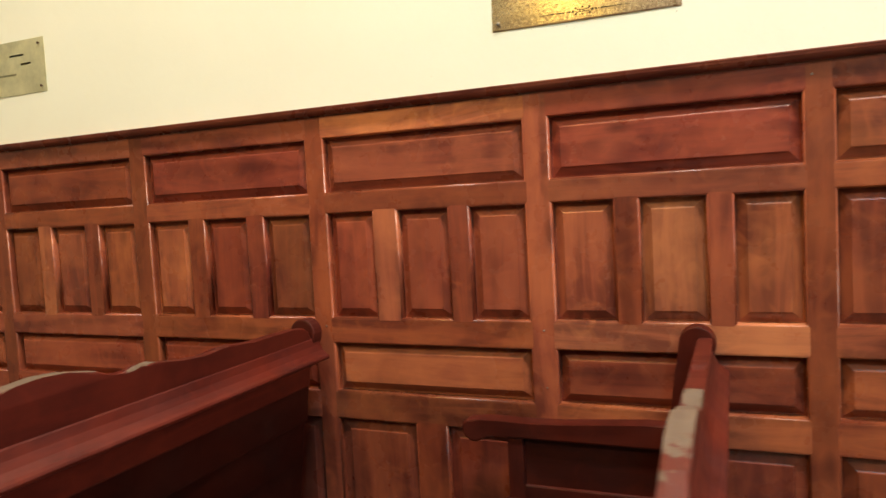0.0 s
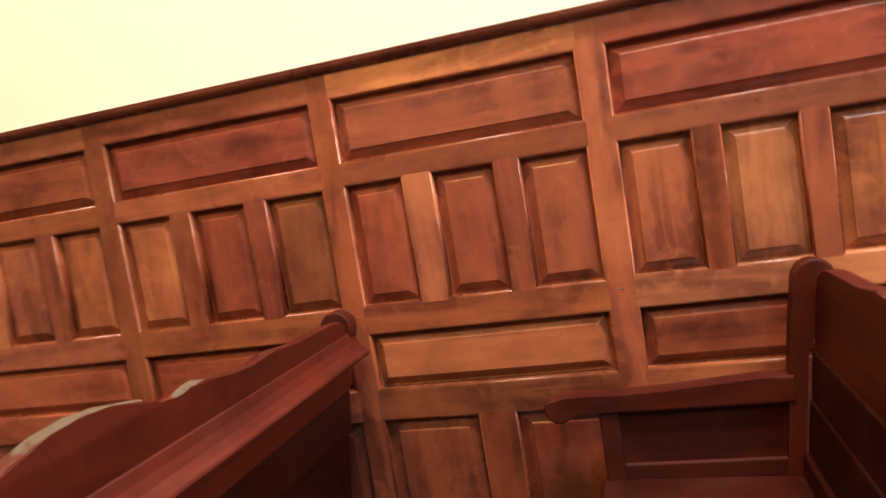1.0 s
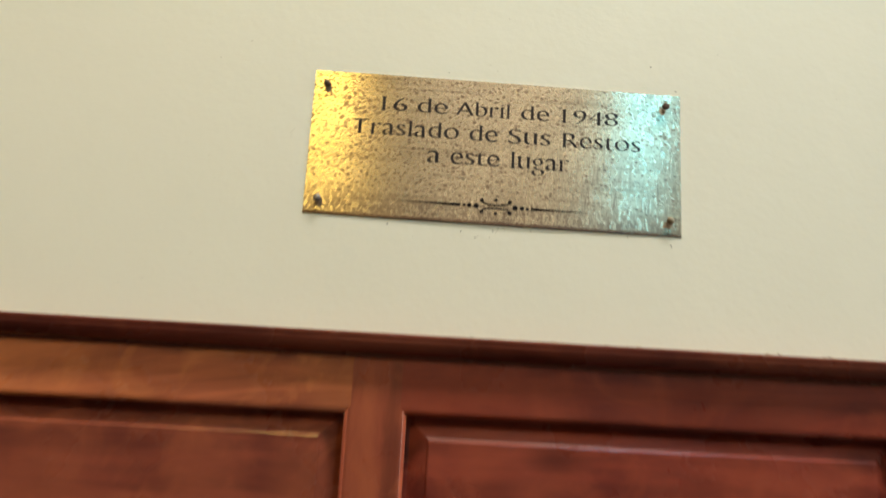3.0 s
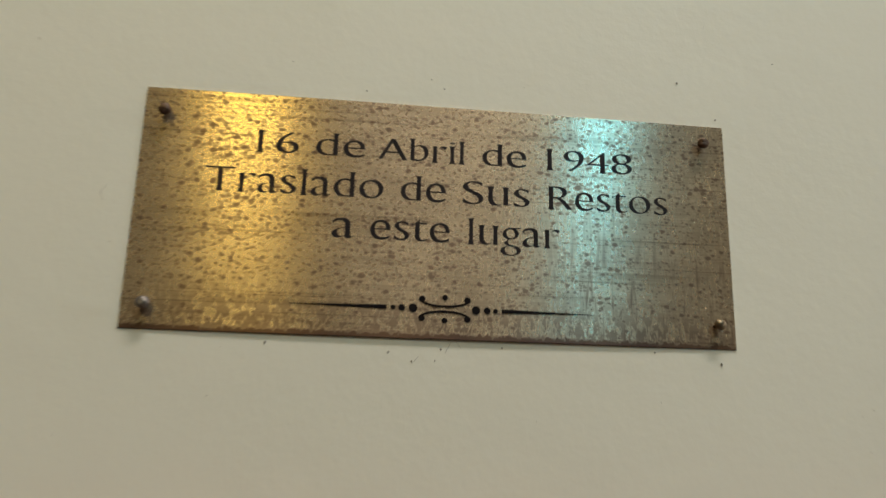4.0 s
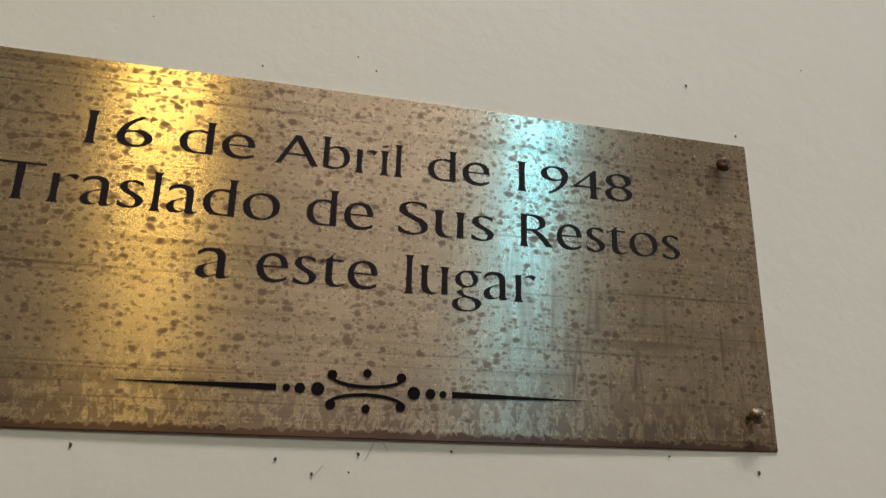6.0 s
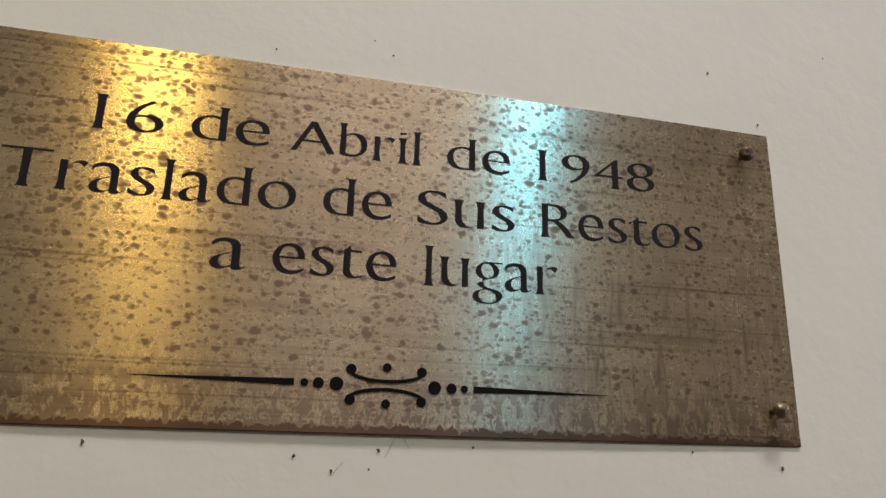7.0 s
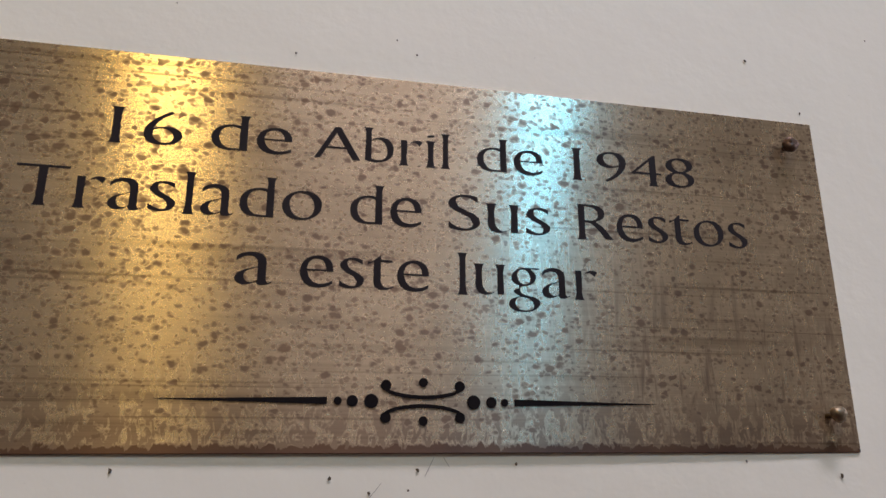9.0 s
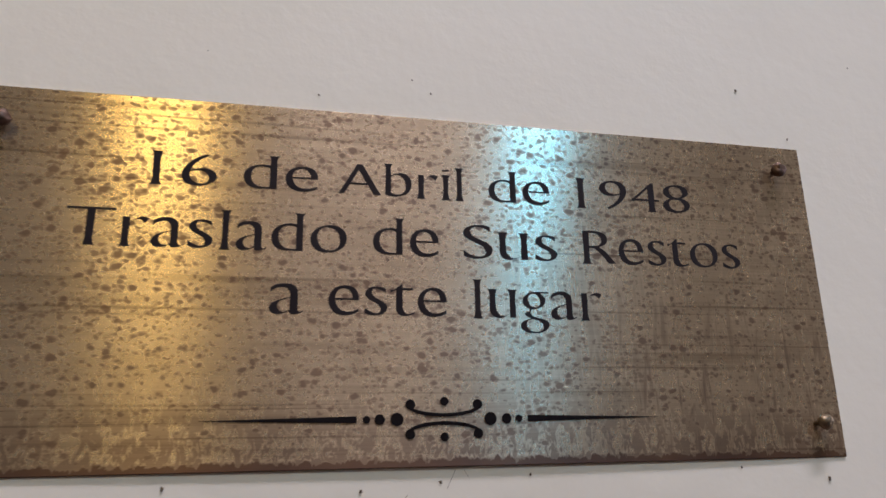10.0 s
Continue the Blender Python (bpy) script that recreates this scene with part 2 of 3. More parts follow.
INK = plain("black_engraved_fill", (0.018, 0.014, 0.017), 0.7, shine=0.12)
# second plaque: the glare that pales sheet and lettering is in these two colours
FAINT = plain("glare_faded_engraving", (0.40, 0.37, 0.25), 0.6, 0.3)
GLARE_BRASS = plain("glare_paled_brass", (0.74, 0.69, 0.46), 0.42, 0.5, 0.55, 14)
NAIL = plain("rusty_nail_iron", (0.13, 0.075, 0.05), 0.5, 0.6, 0.7, 400)
NAIL_PALE = plain("dull_grey_nail", (0.27, 0.235, 0.22), 0.45, 0.7, 0.7, 400)
NAIL_BRASS = plain("dull_brass_nail", (0.26, 0.20, 0.13), 0.42, 0.8, 0.6, 400)
DIRT = plain("brown_dirt", (0.10, 0.075, 0.05), 0.8)
CRUMB = plain("chipped_plaster_edge", (0.62, 0.57, 0.47), 0.8, 0, 0.6, 120)

# ---------------------------------------------------------------- building helpers


def mesh_of(bm, name, material, smooth=False):
    bmesh.ops.recalc_face_normals(bm, faces=bm.faces)
    me = bpy.data.meshes.new(name)
    bm.to_mesh(me)
    bm.free()
    for m in material if isinstance(material, (list, tuple)) else [material]:
        me.materials.append(m)
    if smooth:
        for p in me.polygons:
            p.use_smooth = True
    return me


def part(name, bm, material, parent, label="", smooth=False):
    ob = new(name, mesh_of(bm, name, material, smooth))
    ob.parent = parent
    if label:
        tagged(ob, label)
    return ob


def box(bm, x0, x1, y0, y1, z0, z1, bevel=0.0, segments=2):
    made = bmesh.ops.create_cube(bm, size=1.0)
    vs = made["verts"]
    for v in vs:
        v.co = ((x0 + x1) / 2 + v.co.x * (x1 - x0), (y0 + y1) / 2 + v.co.y * (y1 - y0), (z0 + z1) / 2 + v.co.z * (z1 - z0))
    if bevel:
        edges = list({e for v in vs for e in v.link_edges})
        bmesh.ops.bevel(bm, geom=edges, offset=bevel, segments=segments, profile=0.5, affect="EDGES")
    return vs


def prism(bm, outline, axis, a, b, bevel=0.0):
    """An outline in two axes, drawn out along the third from a to b."""
    def place(p, s):
        u, v = p
        return {"x": (s, u, v), "y": (u, s, v), "z": (u, v, s)}[axis]
    lo = [bm.verts.new(place(p, a)) for p in outline]
    hi = [bm.verts.new(place(p, b)) for p in outline]
    ends = [bm.faces.new(lo), bm.faces.new(hi)]
    n = len(outline)
    for i in range(n):
        bm.faces.new((lo[i], lo[(i + 1) % n], hi[(i + 1) % n], hi[i]))
    if bevel:
        edges = list({e for f in ends for e in f.edges})
        bmesh.ops.bevel(bm, geom=edges, offset=bevel, segments=2, profile=0.5, affect="EDGES")
    bmesh.ops.triangulate(bm, faces=[f for f in bm.faces if len(f.verts) > 4])


def arc(cx, cz, r, a0, a1, n=8, rz=None):
    rz = rz or r
    return [(cx + r * math.cos(radians(a0 + (a1 - a0) * i / n)), cz + rz * math.sin(radians(a0 + (a1 - a0) * i / n))) for i in range(n + 1)]


# ---------------------------------------------------------------- structure
PLASTER_Y = 0.0218
X0, X1 = -5.0, 11.0

bm = bmesh.new()
box(bm, X0, X1, PLASTER_Y, PLASTER_Y + 0.3, 1.41, TOP)
box(bm, X0, X1, PLASTER_Y + 0.02, PLASTER_Y + 0.3, 0, 1.41)
tagged(new("wall_north", mesh_of(bm, "wall_north", PLASTER)), "cream painted plaster wall above dark panelling", "wall", kind="structure")
bm = bmesh.new()
for a, b, z0, z1 in ((X0, -1.18, 0, TOP), (-0.664, 1.744, 0, TOP), (2.084, X1, 0, TOP), (-1.18, -0.664, 0, 4.05), (-1.18, -0.664, 5.05, TOP), (1.744, 2.084, 0, 4.05), (1.744, 2.084, 5.05, TOP)):
    box(bm, a, b, FAR_Y - 0.3, FAR_Y, z0, z1)
tagged(new("wall_south", mesh_of(bm, "wall_south", SHADED)), "unseen plaster wall with two tall windows, darkened to cut bounce", "wall", kind="structure")
bm = bmesh.new()
box(bm, X0 - 0.3, X0, FAR_Y - 0.3, PLASTER_Y + 0.3, 0, TOP)
tagged(new("wall_west", mesh_of(bm, "wall_west", SHADED)), "plain unseen plaster wall, darkened to cut bounce", "wall", kind="structure")
bm = bmesh.new()
for a, b, z0, z1 in ((FAR_Y - 0.3, -2.75, 0, TOP), (-1.85, PLASTER_Y + 0.3, 0, TOP), (-2.75, -1.85, 0, 3.2), (-2.75, -1.85, 4.8, TOP)):
    box(bm, X1, X1 + 0.3, a, b, z0, z1)
tagged(new("wall_east", mesh_of(bm, "wall_east", SHADED)), "plain unseen plaster wall with a window opening, darkened against bounce", "wall", kind="structure")
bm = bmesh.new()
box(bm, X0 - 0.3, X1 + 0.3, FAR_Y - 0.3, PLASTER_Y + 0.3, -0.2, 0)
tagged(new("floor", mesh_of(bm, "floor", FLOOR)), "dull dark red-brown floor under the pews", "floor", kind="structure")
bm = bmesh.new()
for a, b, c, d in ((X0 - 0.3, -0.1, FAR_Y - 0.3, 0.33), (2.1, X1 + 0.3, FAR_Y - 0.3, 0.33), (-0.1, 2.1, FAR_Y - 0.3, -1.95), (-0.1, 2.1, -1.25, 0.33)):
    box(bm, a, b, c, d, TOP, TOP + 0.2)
tagged(new("ceiling", mesh_of(bm, "ceiling", SHADED)), "plain unseen ceiling with a skylight opening, darkened to cut bounce", "ceiling", kind="structure")

# ---------------------------------------------------------------- wall panelling
STILES = [(-2.515, -2.453), (-1.892, -1.830), (-1.266, -1.203), (-0.640, -0.580), (-0.035, 0.030), (0.556, 0.617), (1.146, 1.208), (1.736, 1.798)]
CAP_LOW, TOP_HI, TOP_LO, TALL_HI, TALL_LO, MID_HI, MID_LO, LOW_HI, LOW_LO = 1.399, 1.339, 1.1975, 1.1395, 0.862, 0.791, 0.662, 0.584, 0.17
THICK = 0.034
rng = random.Random(7)

panelling = tagged(new("wall_panelling"), "red-brown varnished wooden wall panelling with raised fielded panels", "panelling", kind="structure")


def tone(ob, k=None, red=1.0):
    k = k if k else rng.uniform(0.78, 1.22)
    ob.color = (k, k * red * rng.uniform(0.9, 1.1), k * (0.5 + 0.5 * red) * rng.uniform(0.85, 1.05), 1)
    return ob


def board(name, x0, x1, z0, z1, cut, material, k=None, red=1.0):
    """A flat board whose front edges are eased by cut = (left, right, bottom, top)."""
    l, r, b, t = cut
    bm = bmesh.new()
    back = [bm.verts.new(p) for p in ((x0, THICK, z0), (x1, THICK, z0), (x1, THICK, z1), (x0, THICK, z1))]
    rings = [back]
    for s, dep in ((0.0, 1.0), (0.06, 0.62), (0.26, 0.27), (0.58, 0.06), (1.0, 0.0)):
        ring = []
        for (x, z), (sx, cx), (sz, cz) in zip(((x0, z0), (x1, z0), (x1, z1), (x0, z1)), ((1, l), (-1, r), (-1, r), (1, l)), ((1, b), (1, b), (-1, t), (-1, t))):
            ring.append(bm.verts.new((x + sx * cx * s, dep * 0.006 if max(cx, cz) > 0.002 else dep * 0.001, z + sz * cz * s)))
        rings.append(ring)
    for a, c in zip(rings, rings[1:]):
        for i in range(4):
            bm.faces.new((a[i], a[(i + 1) % 4], c[(i + 1) % 4], c[i]))
    bm.faces.new(rings[-1])
    cx, cz = (x0 + x1) / 2, (z0 + z1) / 2
    for v in bm.verts:
        v.co.x -= cx
        v.co.z -= cz
    ob = part(name, bm, material, panelling)
    for p in ob.data.polygons:
        p.use_smooth = p.area < 0.02 * 0.62 and abs(p.normal.y) < 0.98
    ob.location = (cx, 0, cz)
    return tone(ob, k, red)


def fielded(x0, x1, z0, z1, material, slope=0.025, k=None, red=1.0, deep=0.0):
    """A raised panel: flat tongue, sloping border, small step and a flat field."""
    bm = bmesh.new()
    w, h = (x1 - x0) / 2, (z1 - z0) / 2
    rings = []
    for inset, y in ((-0.004, 0.0230), (0.0045, 0.0215), (slope - 0.002, 0.0107), (slope, 0.0094), (slope + 0.0008, 0.0080), (slope + 0.0024, 0.0074)):
        rings.append([bm.verts.new((sx * (w - inset), y + (deep if y > 0.02 else 0.0), sz * (h - inset))) for sx, sz in ((-1, -1), (1, -1), (1, 1), (-1, 1))])
    for a, c in zip(rings, rings[1:]):
        for i in range(4):
            bm.faces.new((a[i], a[(i + 1) % 4], c[(i + 1) % 4], c[i]))
    bm.faces.new(rings[-1])
    ob = part("raised_panel", bm, material, panelling)
    ob.location = ((x0 + x1) / 2, 0, (z0 + z1) / 2)
    return tone(ob, k, red)


E, J = 0.0070, 0.0004
TALL_AT = {3: ((-0.580, -0.446), (-0.373, -0.236), (-0.176, -0.035)), 4: ((0.030, 0.170), (0.229, 0.368), (0.424, 0.556))}
# pieces of a marked tone: top rails and the upright bars between the narrow panels
RAIL_TOP = {3: (2.2, 1.25), 4: (0.9, 0.85), 2: (1.1, 1.0)}
TOPS = {3: (1.15, 1.0), 4: (1.1, 0.85), 2: (1.0, 0.9)}
MIDS = {3: (1.3, 1.05), 4: (0.8, 0.85), 2: (0.95, 0.9)}
RAIL_LOW = {4: (1.55, 1.3), 3: (1.05, 0.95)}
BARS = {(3, 0): (1.35, 1.2), (2, 0): (0.9, 1.0), (4, 0): (0.85, 0.85), (1, 0): (1.4, 1.2), (3, 1): (1.15, 1.0), (4, 1): (1.0, 0.9), (2, 1): (0.95, 0.95)}
TALLS = {(3, 0): (1.2, 0.9), (3, 1): (1.0, 0.9), (3, 2): (1.05, 0.9), (4, 0): (1.25, 1.05), (4, 1): (1.35, 1.25), (4, 2): (1.3, 1.15), (2, 0): (1.4, 1.2), (2, 1): (0.85, 0.9)}
for i, (s0, s1) in enumerate(STILES):
    board("stile", s0, s1, 0.0, CAP_LOW, (E, E, J, J), WOOD_Z, *{4: (1.25, 1.1), 5: (0.85, 0.9), 3: (1.0, 0.95)}.get(i, ()))
for i in range(len(STILES) - 1):
    a, b = STILES[i][1], STILES[i + 1][0]
    board("rail", a - E, b + E, TOP_HI, CAP_LOW, (J, J, E, J), WOOD_X, *RAIL_TOP.get(i, ()))
    board("rail", a - E, b + E, TALL_HI, TOP_LO, (J, J, E, E), WOOD_X)
    board("rail", a - E, b + E, MID_HI, TALL_LO, (J, J, E, E), WOOD_X, *RAIL_LOW.get(i, ()))
    board("rail", a - E, b + E, LOW_HI, MID_LO, (J, J, E, E), WOOD_X)
    board("rail", a - E, b + E, 0.0, LOW_LO, (J, J, J, E), WOOD_X)
    fielded(a, b, TOP_LO, TOP_HI, WOOD_X, 0.023, *TOPS.get(i, ()))
    fielded(a, b, MID_LO, MID_HI, WOOD_X, 0.023, *MIDS.get(i, ()), deep=0.0035)
    for j, (p, q) in enumerate(TALL_AT.get(i) or [(a + j * (b - a + 0.062) / 3, a + (j + 1) * (b - a + 0.062) / 3 - 0.062) for j in range(3)]):
        fielded(p, q, TALL_LO, TALL_HI, WOOD_Z, 0.0225, *TALLS.get((i, j), ()))
        if j < 2:
            ahead = TALL_AT[i][j + 1][0] if i in TALL_AT else q + 0.062
            board("muntin", q, ahead, TALL_LO - E, TALL_HI + E, (E, E, J, J), WOOD_Z, *BARS.get((i, j), ()))
    bar = 0.09
    wide = (b - a - bar) / 2
    # lowest panels and bar: the shade low on the wall is in their tone
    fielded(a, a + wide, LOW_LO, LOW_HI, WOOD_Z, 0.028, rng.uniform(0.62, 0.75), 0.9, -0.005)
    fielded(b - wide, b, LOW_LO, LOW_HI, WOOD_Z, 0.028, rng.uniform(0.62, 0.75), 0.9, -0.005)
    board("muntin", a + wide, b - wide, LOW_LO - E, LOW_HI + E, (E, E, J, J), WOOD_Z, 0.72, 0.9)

for x, z in ((-0.001, 0.838), (0.574, 1.373), (0.001, 0.700), (-0.603, 0.838)):
    bm = bmesh.new()
    made = bmesh.ops.create_uvsphere(bm, u_segments=10, v_segments=6, radius=0.0026)
    for v in made["verts"]:
        v.co.y *= 0.4
    pin = part("pin_head", bm, NAIL_PALE, panelling, "small pale nail head", True)
    pin.location = (x, -0.0004, z)

bm = bmesh.new()
profile = [(PLASTER_Y, 1.397), (-0.001, 1.397), *[(-0.001 - 0.017 * math.sin(radians(a)), 1.399 + 0.0175 * (1 - math.cos(radians(a)))) for a in (0, 15, 30, 45, 60, 75, 90)], (-0.0185, 1.4175), (-0.0185, 1.4200), (-0.0165, 1.4215), (PLASTER_Y, 1.4225)]
prism(bm, profile, "x", STILES[0][0], STILES[-1][1])
cap = part("cap_moulding", bm, WOOD_X, panelling, "dark moulded cap along the top of the panelling")
tone(cap, 0.62)

# crumbs of paint and plaster along the top of the cap
bm = bmesh.new()
rng = random.Random(3)
for _ in range(150):
    x = rng.uniform(-1.9, 1.2)
    s = rng.uniform(0.0006, 0.0018)
    made = bmesh.ops.create_icosphere(bm, subdivisions=1, radius=s)
    y = rng.uniform(-0.012, PLASTER_Y - 0.001)
    for v in made["verts"]:
        v.co = Vector((x + v.co.x * rng.uniform(0.7, 2.2), y + v.co.y, 1.4228 + s * 0.3 + v.co.z * rng.uniform(0.4, 0.9)))
tagged(new("plaster_crumbs", mesh_of(bm, "plaster_crumbs", CRUMB)), "loose crumbs of cream plaster on the panelling cap", "debris", kind="stuff")

# specks and hairline marks on the plaster
bm = bmesh.new()
MARKS = [(0.296, 1.759, 1.3), (0.378, 1.782, 0.8), (0.103, 1.747, 0.7), (0.113, 1.740, 0.9), (0.055, 1.734, 0.8), (0.114, 1.546, 1.5), (0.110, 1.538, 0.8), (-0.005, 1.547, 1.4), (0.078, 1.543, 1.1), (0.094, 1.537, 1.2), (0.318, 1.541, 1.4), (0.157, 1.548, 0.9), (0.268, 1.548, 0.9), (0.326, 1.730, 1.1)]
rng = random.Random(11)
for _ in range(36):
    MARKS.append((rng.uniform(-0.35, 0.6), rng.choice((rng.uniform(1.46, 1.546), rng.uniform(1.732, 1.9))), rng.uniform(0.2, 0.6)))
for x, z, s in MARKS:
    n = rng.randint(5, 8)
    ring = [bm.verts.new((x + 0.0006 * s * rng.uniform(0.5, 1.5) * math.cos(6.2832 * q / n), PLASTER_Y - 0.0005, z + 0.0009 * s * rng.uniform(0.4, 1.2) * math.sin(6.2832 * q / n))) for q in range(n)]
    tip = bm.verts.new((x, PLASTER_Y - 0.0007, z))
    for q in range(n):
        bm.faces.new((ring[q], ring[(q + 1) % n], tip))
for pts in (((0.121, 1.551), (0.1195, 1.548), (0.117, 1.543)), ((0.125, 1.551), (0.1275, 1.547)), ((0.099, 1.541), (0.094, 1.535)), ((-0.120, 1.64), (-0.123, 1.646), (-0.118, 1.652))):
    for (xa, za), (xb, zb) in zip(pts, pts[1:]):
        a = Vector((xa, PLASTER_Y - 0.0006, za))
        b = Vector((xb, PLASTER_Y - 0.0006, zb))
        side = Vector((-(b - a).z, 0, (b - a).x)).normalized() * 0.00007
        bm.faces.new([bm.verts.new(p) for p in (a + side, a - side, b - side, b + side)])
tagged(new("plaster_specks", mesh_of(bm, "plaster_specks", DIRT)), "brown specks and hairline scratches on the plaster", "stain", kind="stuff")

# ---------------------------------------------------------------- brass plaques
BOW, EDGE_Y = 0.0012, 0.0209


def plate_y(u):
    """Depth of the plaque's bowed front at u, from -1 to 1 across it."""
    return EDGE_Y - PLASTER_Y - BOW * (1 - u * u)


def letter_contours(word):
    """Outlines of a word in the built-in font, with thinned level strokes and flared stem ends."""
    data = bpy.data.curves.new("word", "FONT")
    data.body = word
    data.resolution_u = 6
    ob = new("word", data)
    bpy.context.view_layer.update()
    me = bpy.data.meshes.new_from_object(ob.evaluated_get(bpy.context.evaluated_depsgraph_get()))
    bpy.data.objects.remove(ob)
    bm = bmesh.new()
    bm.from_mesh(me)
    bmesh.ops.remove_doubles(bm, verts=bm.verts, dist=1e-5)
    after = {}
    for f in bm.faces:
        for lp in f.loops:
            if len(lp.edge.link_faces) == 1:
                after[lp.vert.index] = lp.link_loop_next.vert.index
    bm.verts.ensure_lookup_table()
    spots = [Vector((v.co.x, v.co.y)) for v in bm.verts]
    turn = 1 if (sum(f.normal.z for f in bm.faces) > 0) else -1
    loops, seen = [], set()
    for first in after:
        if first in seen:
            continue
        chain, v = [], first
        while v not in seen and v in after:
            seen.add(v)
            chain.append(spots[v].copy())
            v = after[v]
        if len(chain) > 2:
            loops.append(chain)
    bm.free()
    # which letter each outline belongs to
    groups = []
    for c in sorted(loops, key=lambda c: min(p.x for p in c)):
        a, b = min(p.x for p in c), max(p.x for p in c)
        if groups and a < groups[-1][1] - 0.02:
            groups[-1] = (groups[-1][0] + [c], max(b, groups[-1][1]))
        else:
            groups.append(([c], b))
    letters = word if len(groups) == len(word) else "?" * len(groups)
    out = []
    for letter, chain in [(k, c) for k, (chains, _) in zip(letters, groups) for c in chains]:
        n = len(chain)
        thin = {"a": 0.65, "e": 0.72}.get(letter, 1.0)
        pts = []
        for i in range(n):
            a, p, q, d = chain[i - 1], chain[i], chain[(i + 1) % n], chain[(i + 2) % n]
            e = q - p
            nrm = Vector((e.y, -e.x)).normalized() * turn if e.length else Vector((0, 0))
            stem_end = 0.05 < e.length < 0.14 and abs(nrm.y) > 0.97 and abs((p - a).normalized().x) < 0.12 and abs((d - q).normalized().x) < 0.12 and (p - a).length > 0.2 and (d - q).length > 0.2
            pts.append((p, stem_end, nrm))
        moved = []
        for i in range(n):
            p, ends, nrm = pts[i]
            before, was_end, nb = pts[i - 1]
            # every side moves by its own amount: level strokes thin, stems nearly full, with a slanted stress
            d0, d1 = [thin * (0.003 - 0.030 * (k.y * 0.95 - k.x * 0.3) ** 2) for k in (nb, nrm)]
            cross = nb.x * nrm.y - nb.y * nrm.x
            if abs(cross) > 0.3:
                shift = Vector(((d0 * nrm.y - d1 * nb.y) / cross, (d1 * nb.x - d0 * nrm.x) / cross))
            else:
                m = nrm + nb
                shift = (m.normalized() if m.length > 1e-6 else nrm) * (d0 + d1) / 2
            if shift.length > 0.045:
                shift = shift.normalized() * 0.045
            if ends:
                q = chain[(i + 1) % n]
                e = (q - p).normalized()
                back = (chain[i - 1] - p).normalized()
                moved += [p + back * 0.12 + Vector((-0.006 * nb.x, 0)), p + back * 0.03 - e * 0.006, p - e * 0.026]
            elif was_end:
                e = (p - before).normalized()
                on = (chain[(i + 1) % n] - p).normalized()
                moved += [p + e * 0.026, p + on * 0.03 + e * 0.006, p + on * 0.12 + Vector((-0.006 * nrm.x, 0))]
            else:
                moved.append(p + shift)
        if letter.islower():
            # the engraver's small letters are tall: raise what lies below the top of an "o", press the stems above it
            for p in moved:
                p.y = p.y * 1.21 if p.y < 0.46 else 0.5566 + (p.y - 0.46) * 0.70
        out.append(moved)
    return out


def inscription(words, base, cap_high, plaque, half, cx, cz):
    """One line of writing on a plaque: words with their left and right ends, on one base line."""
    data = bpy.data.curves.new("inscription", "CURVE")
    data.dimensions, data.fill_mode, data.extrude = "2D", "BOTH", 0.00025
    for word, x0, x1 in words:
        loops = letter_contours(word)
        left = min(p.x for c in loops for p in c)
        right = max(p.x for c in loops for p in c)
        sx = (x1 - x0) / (right - left)
        sz = cap_high / 0.69
        for c in loops:
            sp = data.splines.new("POLY")
            sp.points.add(len(c) - 1)
            for q, p in zip(sp.points, c):
                q.co = (x0 - cx + (p.x - left) * sx, base - cz + p.y * sz, 0, 1)
            sp.use_cyclic_u = True
    ob = new("inscription", data)
    bpy.context.view_layer.update()
    me = bpy.data.meshes.new_from_object(ob.evaluated_get(bpy.context.evaluated_depsgraph_get()))
    bpy.data.objects.remove(ob)
    for v in me.vertices:
        x, z, h = v.co
        v.co = (x, plate_y(x / half) - 0.00004 - (h + 0.00025) * 0.12, z)
    me.materials.clear()
    me.materials.append(INK)
    me.name = "inscription"
    ob = new("inscription", me)
    ob.parent = plaque
    tagged(ob, "black engraved lettering")
    return ob


def plaque_plate(plaque, half, high, material, look_of):
    """The bowed sheet with its worn edge, and a map along its brushing."""
    bm = bmesh.new()
    n = 32
    uv = bm.loops.layers.uv.new("plate")
    cols = []
    for i in range(n + 1):
        u = -1 + 2 * i / n
        x, y = u * half, plate_y(u)
        h = high / 2
        cols.append([bm.verts.new(p) for p in ((x, y + 0.0009, -h), (x, y + 0.0004, -h), (x, y, -h + 0.0004), (x, y, 0), (x, y, h - 0.0004), (x, y + 0.0004, h), (x, y + 0.0009, h))])
    for a, b in zip(cols, cols[1:]):
        for k in range(len(a) - 1):
            bm.faces.new((a[k], b[k], b[k + 1], a[k + 1]))
        bm.faces.new((a[-1], b[-1], b[0], a[0]))
    bm.faces.new(cols[0])
    bm.faces.new(cols[-1][::-1])
    for f in bm.faces:
        for lp in f.loops:
            lp[uv].uv = (lp.vert.co.x, lp.vert.co.z)
    ob = part("plate", bm, material, plaque, look_of)
    return ob


